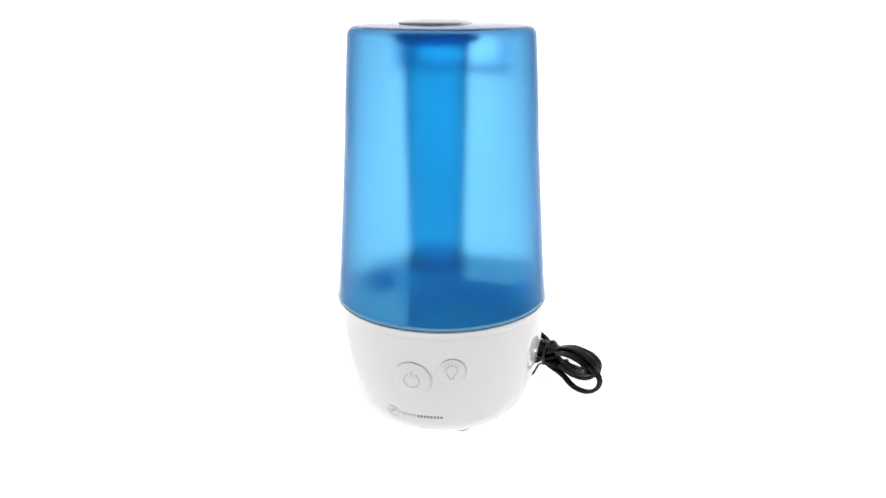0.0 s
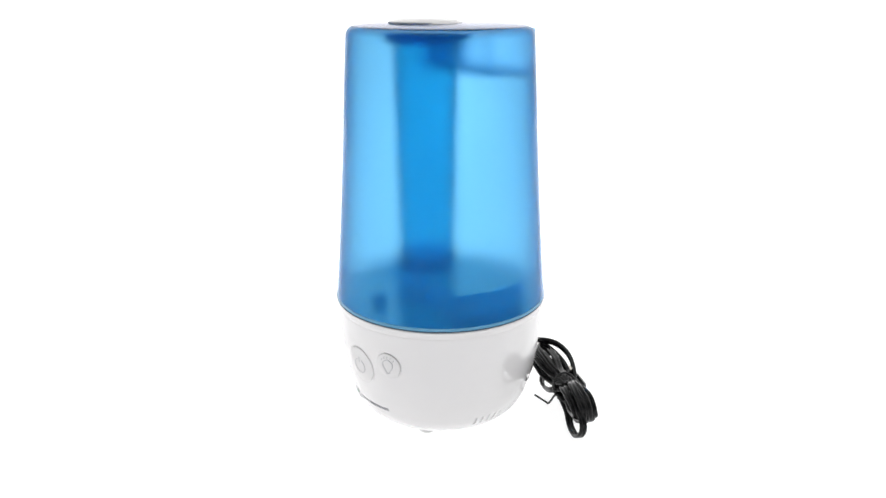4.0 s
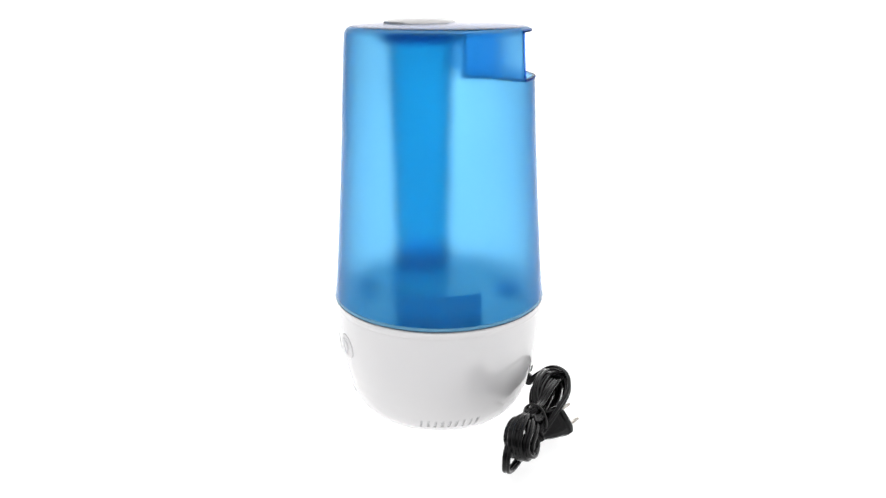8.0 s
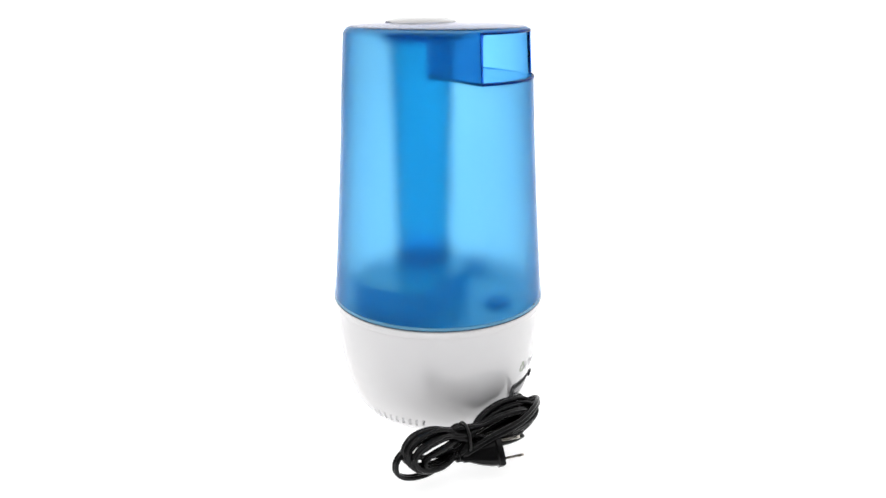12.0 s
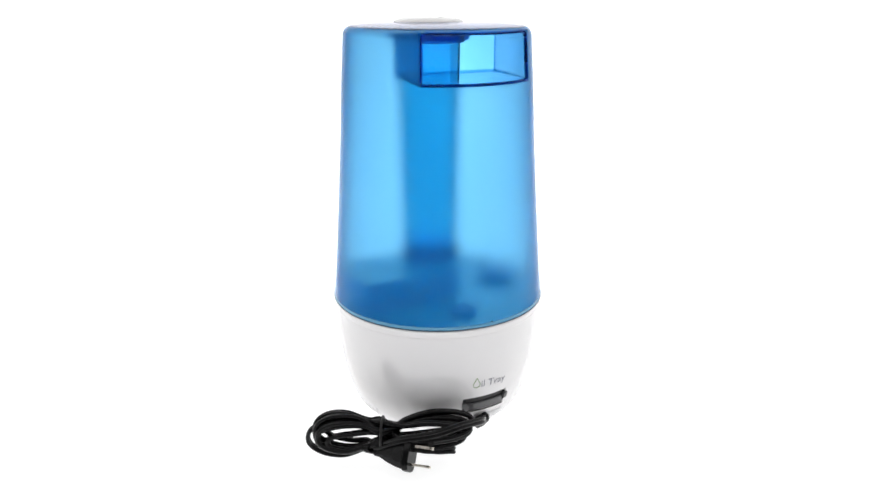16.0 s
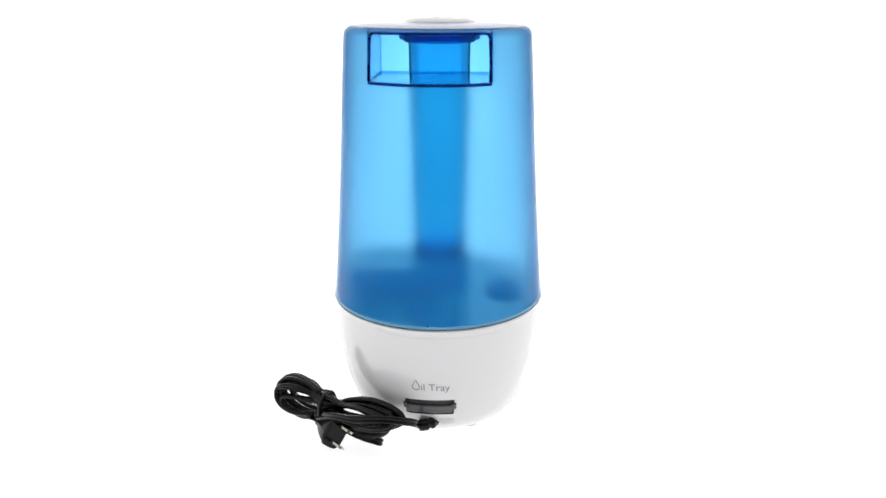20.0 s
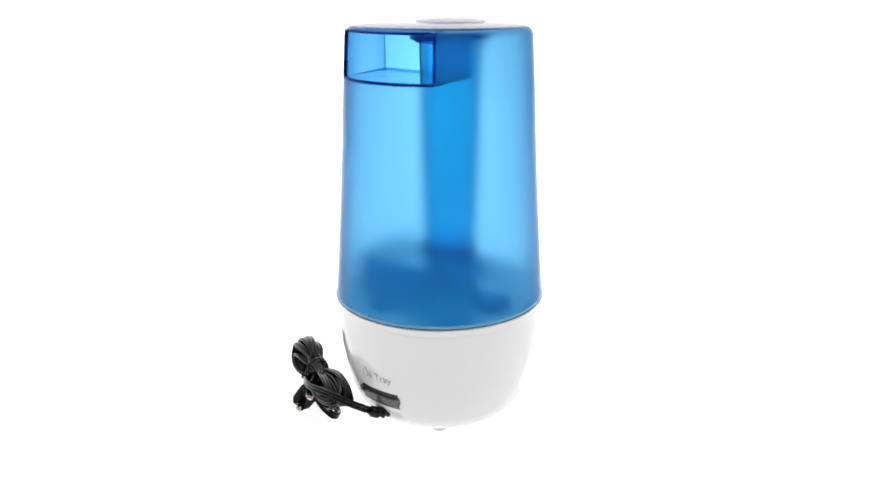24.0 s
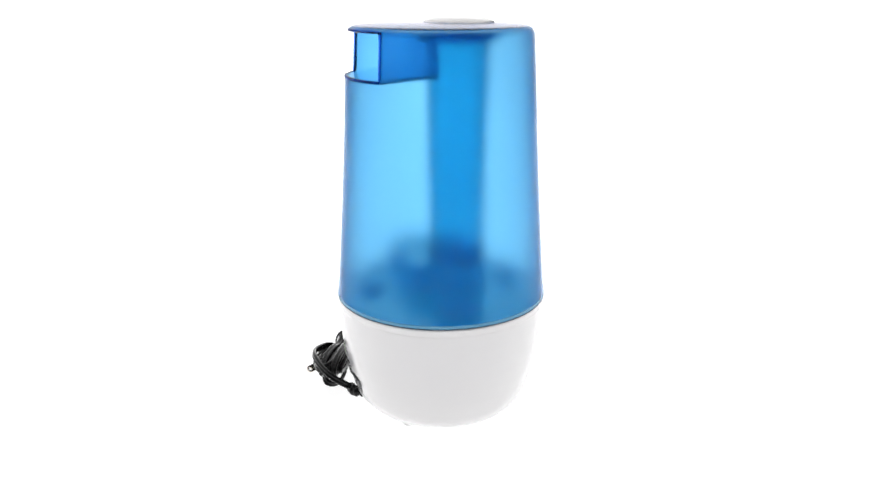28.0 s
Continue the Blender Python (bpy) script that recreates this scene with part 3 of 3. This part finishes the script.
# no hole is cut: dark discs paint the shade of the holes
for k in (-1, 1):
    part("nozzle_hole", lathe([(0.0, 0.3100), (0.0016, 0.3100), (0.0016, 0.31168), (0.0, 0.31178)], "nozzle_hole", DEEP, n=16, center=local(0.0, -0.0132 + 0.0175 * k)), nozzle, "small dark disc painted as the shade of a hole in the nozzle")

# ---- cord ----
CORDSEC = []
for cx, a0 in ((0.00138, -150), (-0.00138, 30)):
    CORDSEC += [(cx + 0.00158 * math.cos(radians(a0 + 300 * i / 10)), 0.00165 * math.sin(radians(a0 + 300 * i / 10))) for i in range(11)]
TIED = Vector((0.0962, 0.0358, 0.0257))            # the middle of the hank, where it is tied
TO_A, TO_B = Vector((-0.69, 0.72, 0.05)).normalized(), Vector((0.69, -0.722, 0.05)).normalized()
LEAN = radians(9)                                  # the hank leans in against the base
OUT, UP = Vector((0.745, 0.667, 0.0)).normalized(), Vector((0, 0, 1))
OUT, UP = OUT * math.cos(LEAN) + UP * math.sin(LEAN), UP * math.cos(LEAN) - OUT * math.sin(LEAN)
# the loops on either side of the tie, in the cord's order: length, half width, roll, offsets out and up
SIDE_B = [(0.0480, 0.0135, 92, 0.0030, 0.0000), (0.0455, 0.0105, 94, 0.0078, -0.001), (0.0490, 0.0130, 87, -0.0022, 0.0015), (0.0475, 0.0112, 96, 0.0008, -0.0015), (0.0430, 0.0092, 100, -0.0060, 0.002), (0.0548, 0.0138, 80, -0.0055, -0.0075),
          (0.0465, 0.0100, 84, 0.0055, -0.003), (0.0390, 0.0062, 88, 0.0078, -0.005)]
SIDE_A = [(0.0655, 0.0095, 90, -0.0070, 0.003), (0.0610, 0.0062, 94, -0.0015, 0.000), (0.0640, 0.0105, -30, 0.0030, 0.0025), (0.0630, 0.0075, 88, -0.0045, 0.001), (0.0600, 0.0095, 84, 0.0035, -0.002), (0.0520, 0.0080, 24, -0.0010, -0.0155),
          (0.0560, 0.0052, 90, -0.0100, 0.001)]
SLOTS = [(0.0052, 0.0006), (0.0048, 0.0040), (-0.0046, 0.0040), (0.0003, 0.0048), (0.0020, 0.0086), (-0.0032, 0.0080), (0.0046, 0.0012), (-0.0044, 0.0000)]


def half_loop(spec, along, sign, wobble):
    """Half a loop from the tie out and back, with the direction across the flat cord at each place."""
    length, w, roll, o, h = spec
    d = OUT * math.cos(radians(roll)) + UP * math.sin(radians(roll))
    flat = OUT * math.sin(radians(roll)) - UP * math.cos(radians(roll))
    out = []
    for u, v, g in ((0.26, 0.76, 0.45), (0.52, 1.0, 0.85), (0.78, 0.88, 1.0), (0.95, 0.50, 1.0), (1.0, 0.0, 1.0), (0.95, -0.50, 1.0), (0.78, -0.88, 1.0), (0.52, -1.0, 0.85), (0.26, -0.76, 0.45)):
        p = TIED + along * (length * u) + d * (sign * w * v) + OUT * (o * g) + UP * (h * g) + OUT * (wobble * math.sin(5 * u + 3 * v))
        p.z = max(p.z, 0.0036)
        out.append((p, flat))
    return out


def hank():
    """The lead, the loops to and fro through the tie, and the tail to the plug."""
    rows = [(p, UP) for p in lead]
    slot = lambda k, s: (TIED + OUT * SLOTS[k][0] + UP * (s * abs(SLOTS[k][1]) + (0.0012 if s > 0 else -0.0012)), OUT)
    for k, spec in enumerate(SIDE_B):
        rows.append(slot(k, -1))
        rows += half_loop(spec, TO_B, 1 if k == len(SIDE_B) - 1 else -1, 0.0007 * math.sin(2.3 * k))
        rows.append(slot(k, 1))
        if k < len(SIDE_A):
            rows += half_loop(SIDE_A[k], TO_A, 1, 0.0007 * math.cos(1.9 * k))
    rows.pop()
    rows += [(p, OUT) for p in tail]
    return rows


def flat_sweep(rows, step, section, name, mat):
    """Sweeps a flat section along a path; its broad side follows the directions given, as far as it can."""
    pts = smooth_path([p for p, _ in rows], step)
    knots = np.array([tuple(p) for p, _ in rows])
    refs = np.array([tuple(r) for _, r in rows])
    tang = np.gradient(pts, axis=0)
    tang /= np.linalg.norm(tang, axis=1)[:, None]
    u = refs[0]
    verts, faces, k, at = [], [], len(section), 0
    for p, t in zip(pts, tang):
        near = knots[at:at + 4]
        at += int(np.argmin(np.linalg.norm(near - p, axis=1)))
        r = refs[at] - t * (refs[at] @ t)
        if r @ u < 0:
            r = -r
        u = u + 0.22 * r
        u = u - t * (u @ t)
        u /= np.linalg.norm(u)
        w = np.cross(t, u)
        verts += [p + a * u + b * w for a, b in section]
    n = len(pts)
    for i in range(n - 1):
        faces += [(i * k + j, i * k + (j + 1) % k, (i + 1) * k + (j + 1) % k, (i + 1) * k + j) for j in range(k)]
    faces += [tuple(range(k))[::-1], tuple(range((n - 1) * k, n * k))]
    return done(fix(verts, faces), name, mat, sharp=60)


REND = Vector((0.0310, 0.0690, 0.0195))
lead = [REND, Vector((0.0399, 0.0840, 0.0320)), Vector((0.0625, 0.0840, 0.0375)), Vector((0.0819, 0.0742, 0.0347)), Vector((0.0966, 0.0550, 0.0287)), Vector((0.1039, 0.0372, 0.0190))]
PLUGF = Vector((0.0922, 0.0628, 0.0174))            # middle of the plug's face
PD = Vector((-0.38, 0.91, 0.09)).normalized()
tail = [TIED + TO_B * 0.012 + OUT * 0.0085 + UP * -0.0085, PLUGF - PD * 0.034, PLUGF - PD * 0.026]
cord = part("power_cord", flat_sweep(hank(), 0.0020, CORDSEC, "power_cord", CORD), humidifier, "black twin power cord, looped into a tied bundle on the turntable")

rel = smooth_path([Vector((0.0180, 0.0640, 0.0203)), Vector((0.0205, 0.0685, 0.0203)), Vector((0.0255, 0.0700, 0.0200)), REND], 0.0006)
part("strain_relief", sweep(rel, [(a * 0.0046, b * 0.0042) for a, b in ring_section(1.0, 16)], "strain_relief", CORD,
     scale=[1.0 if i > 0.62 * len(rel) or (i // 3) % 2 else 0.74 for i in range(len(rel))]), cord, "ribbed black strain relief")


def build_plug():
    """A flat two-blade plug, upright on its edge, tapering to the cord."""
    up = Vector((-0.62, -0.15, 0.77)).normalized()
    wv = PD.cross(up).normalized()
    up = wv.cross(PD).normalized()
    rows = [(-0.029, 0.0036, 0.0030), (-0.025, 0.0040, 0.0030), (-0.018, 0.0072, 0.0052), (-0.010, 0.0098, 0.0068), (-0.005, 0.0106, 0.0072), (-0.0042, 0.0117, 0.0084), (-0.0010, 0.0117, 0.0084), (0.0, 0.0110, 0.0078)]
    verts, faces, k = [], [], 16
    for d, hh, ww in rows:
        for i in range(k):
            a = 2 * math.pi * (i + 0.5) / k
            c, s = math.cos(a), math.sin(a)
            sq = (abs(c) ** 4 + abs(s) ** 4) ** -0.25
            verts.append(PLUGF + PD * d + up * (hh * s * sq) + wv * (ww * c * sq))
    for j in range(len(rows) - 1):
        faces += [(j * k + i, j * k + (i + 1) % k, (j + 1) * k + (i + 1) % k, (j + 1) * k + i) for i in range(k)]
    faces += [tuple(range(k))[::-1], tuple((len(rows) - 1) * k + i for i in range(k))]
    plug = part("plug", done(fix(verts, faces), "plug", CORD), cord, "black two-blade plug")
    for s in (-1, 1):
        c = PLUGF + up * 0.00635 * s
        # the broad side of a blade stands across the line between the two
        a, b = wv * 0.0031, up * 0.0008
        n = 20
        ring = [(math.cos(2 * math.pi * (i + 0.5) / n), math.sin(2 * math.pi * (i + 0.5) / n)) for i in range(n)]
        outer = [c + PD * (0.0122 + 0.0030 * p) + a * q for p, q in ring]
        for i, (p, q) in enumerate(ring):
            if p < 0:
                outer[i] = c + PD * (0.0122 + 0.0132 * p) + a * max(-1.0, min(1.0, 3 * q))
        hole = [c + PD * (0.0120 + 0.0016 * p) + a * (0.52 * q) for p, q in ring]
        vs = [q + d for d in (b, -b) for q in outer + hole]
        fs = []
        for i in range(n):
            k = (i + 1) % n
            fs += [(i, k, n + k, n + i), (2 * n + k, 2 * n + i, 3 * n + i, 3 * n + k), (k, i, 2 * n + i, 2 * n + k), (n + i, n + k, 3 * n + k, 3 * n + i)]
        part("blade", done(fix(vs, fs), "blade", METAL, smooth=False), cord, "nickel plug blade")
    return plug


build_plug()

tie = []
for i in range(40):
    a = radians(-144) + 2 * math.pi * i / 39
    tie.append(TIED + TO_A * (0.003 * i / 39 - 0.0015) + OUT * (0.0092 * math.cos(a) + 0.0005) + UP * (0.0126 * math.sin(a)))
tie_end = [Vector((0.0868, 0.0400, 0.0140)), Vector((0.0811, 0.0402, 0.0040)), Vector((0.0780, 0.0405, 0.0044)), Vector((0.0671, 0.0427, 0.0062))]
part("cord_tie", sweep(smooth_path(tie + tie_end, 0.0015), ring_section(0.0009, 8), "cord_tie", TIE), cord, "thin black wire tie round the cord")


def motions():
    rows = [(0.5 * k, math.radians(-SPEED * 0.5 * k)) for k in range(57)]
    walk(turntable, [(t, Matrix.Rotation(a, 4, "Z")) for t, a in rows])
    walk(humidifier, [(t, Matrix.Rotation(a, 4, "Z") @ Matrix.Translation((*OFF, 0.0))) for t, a in rows])


motions()
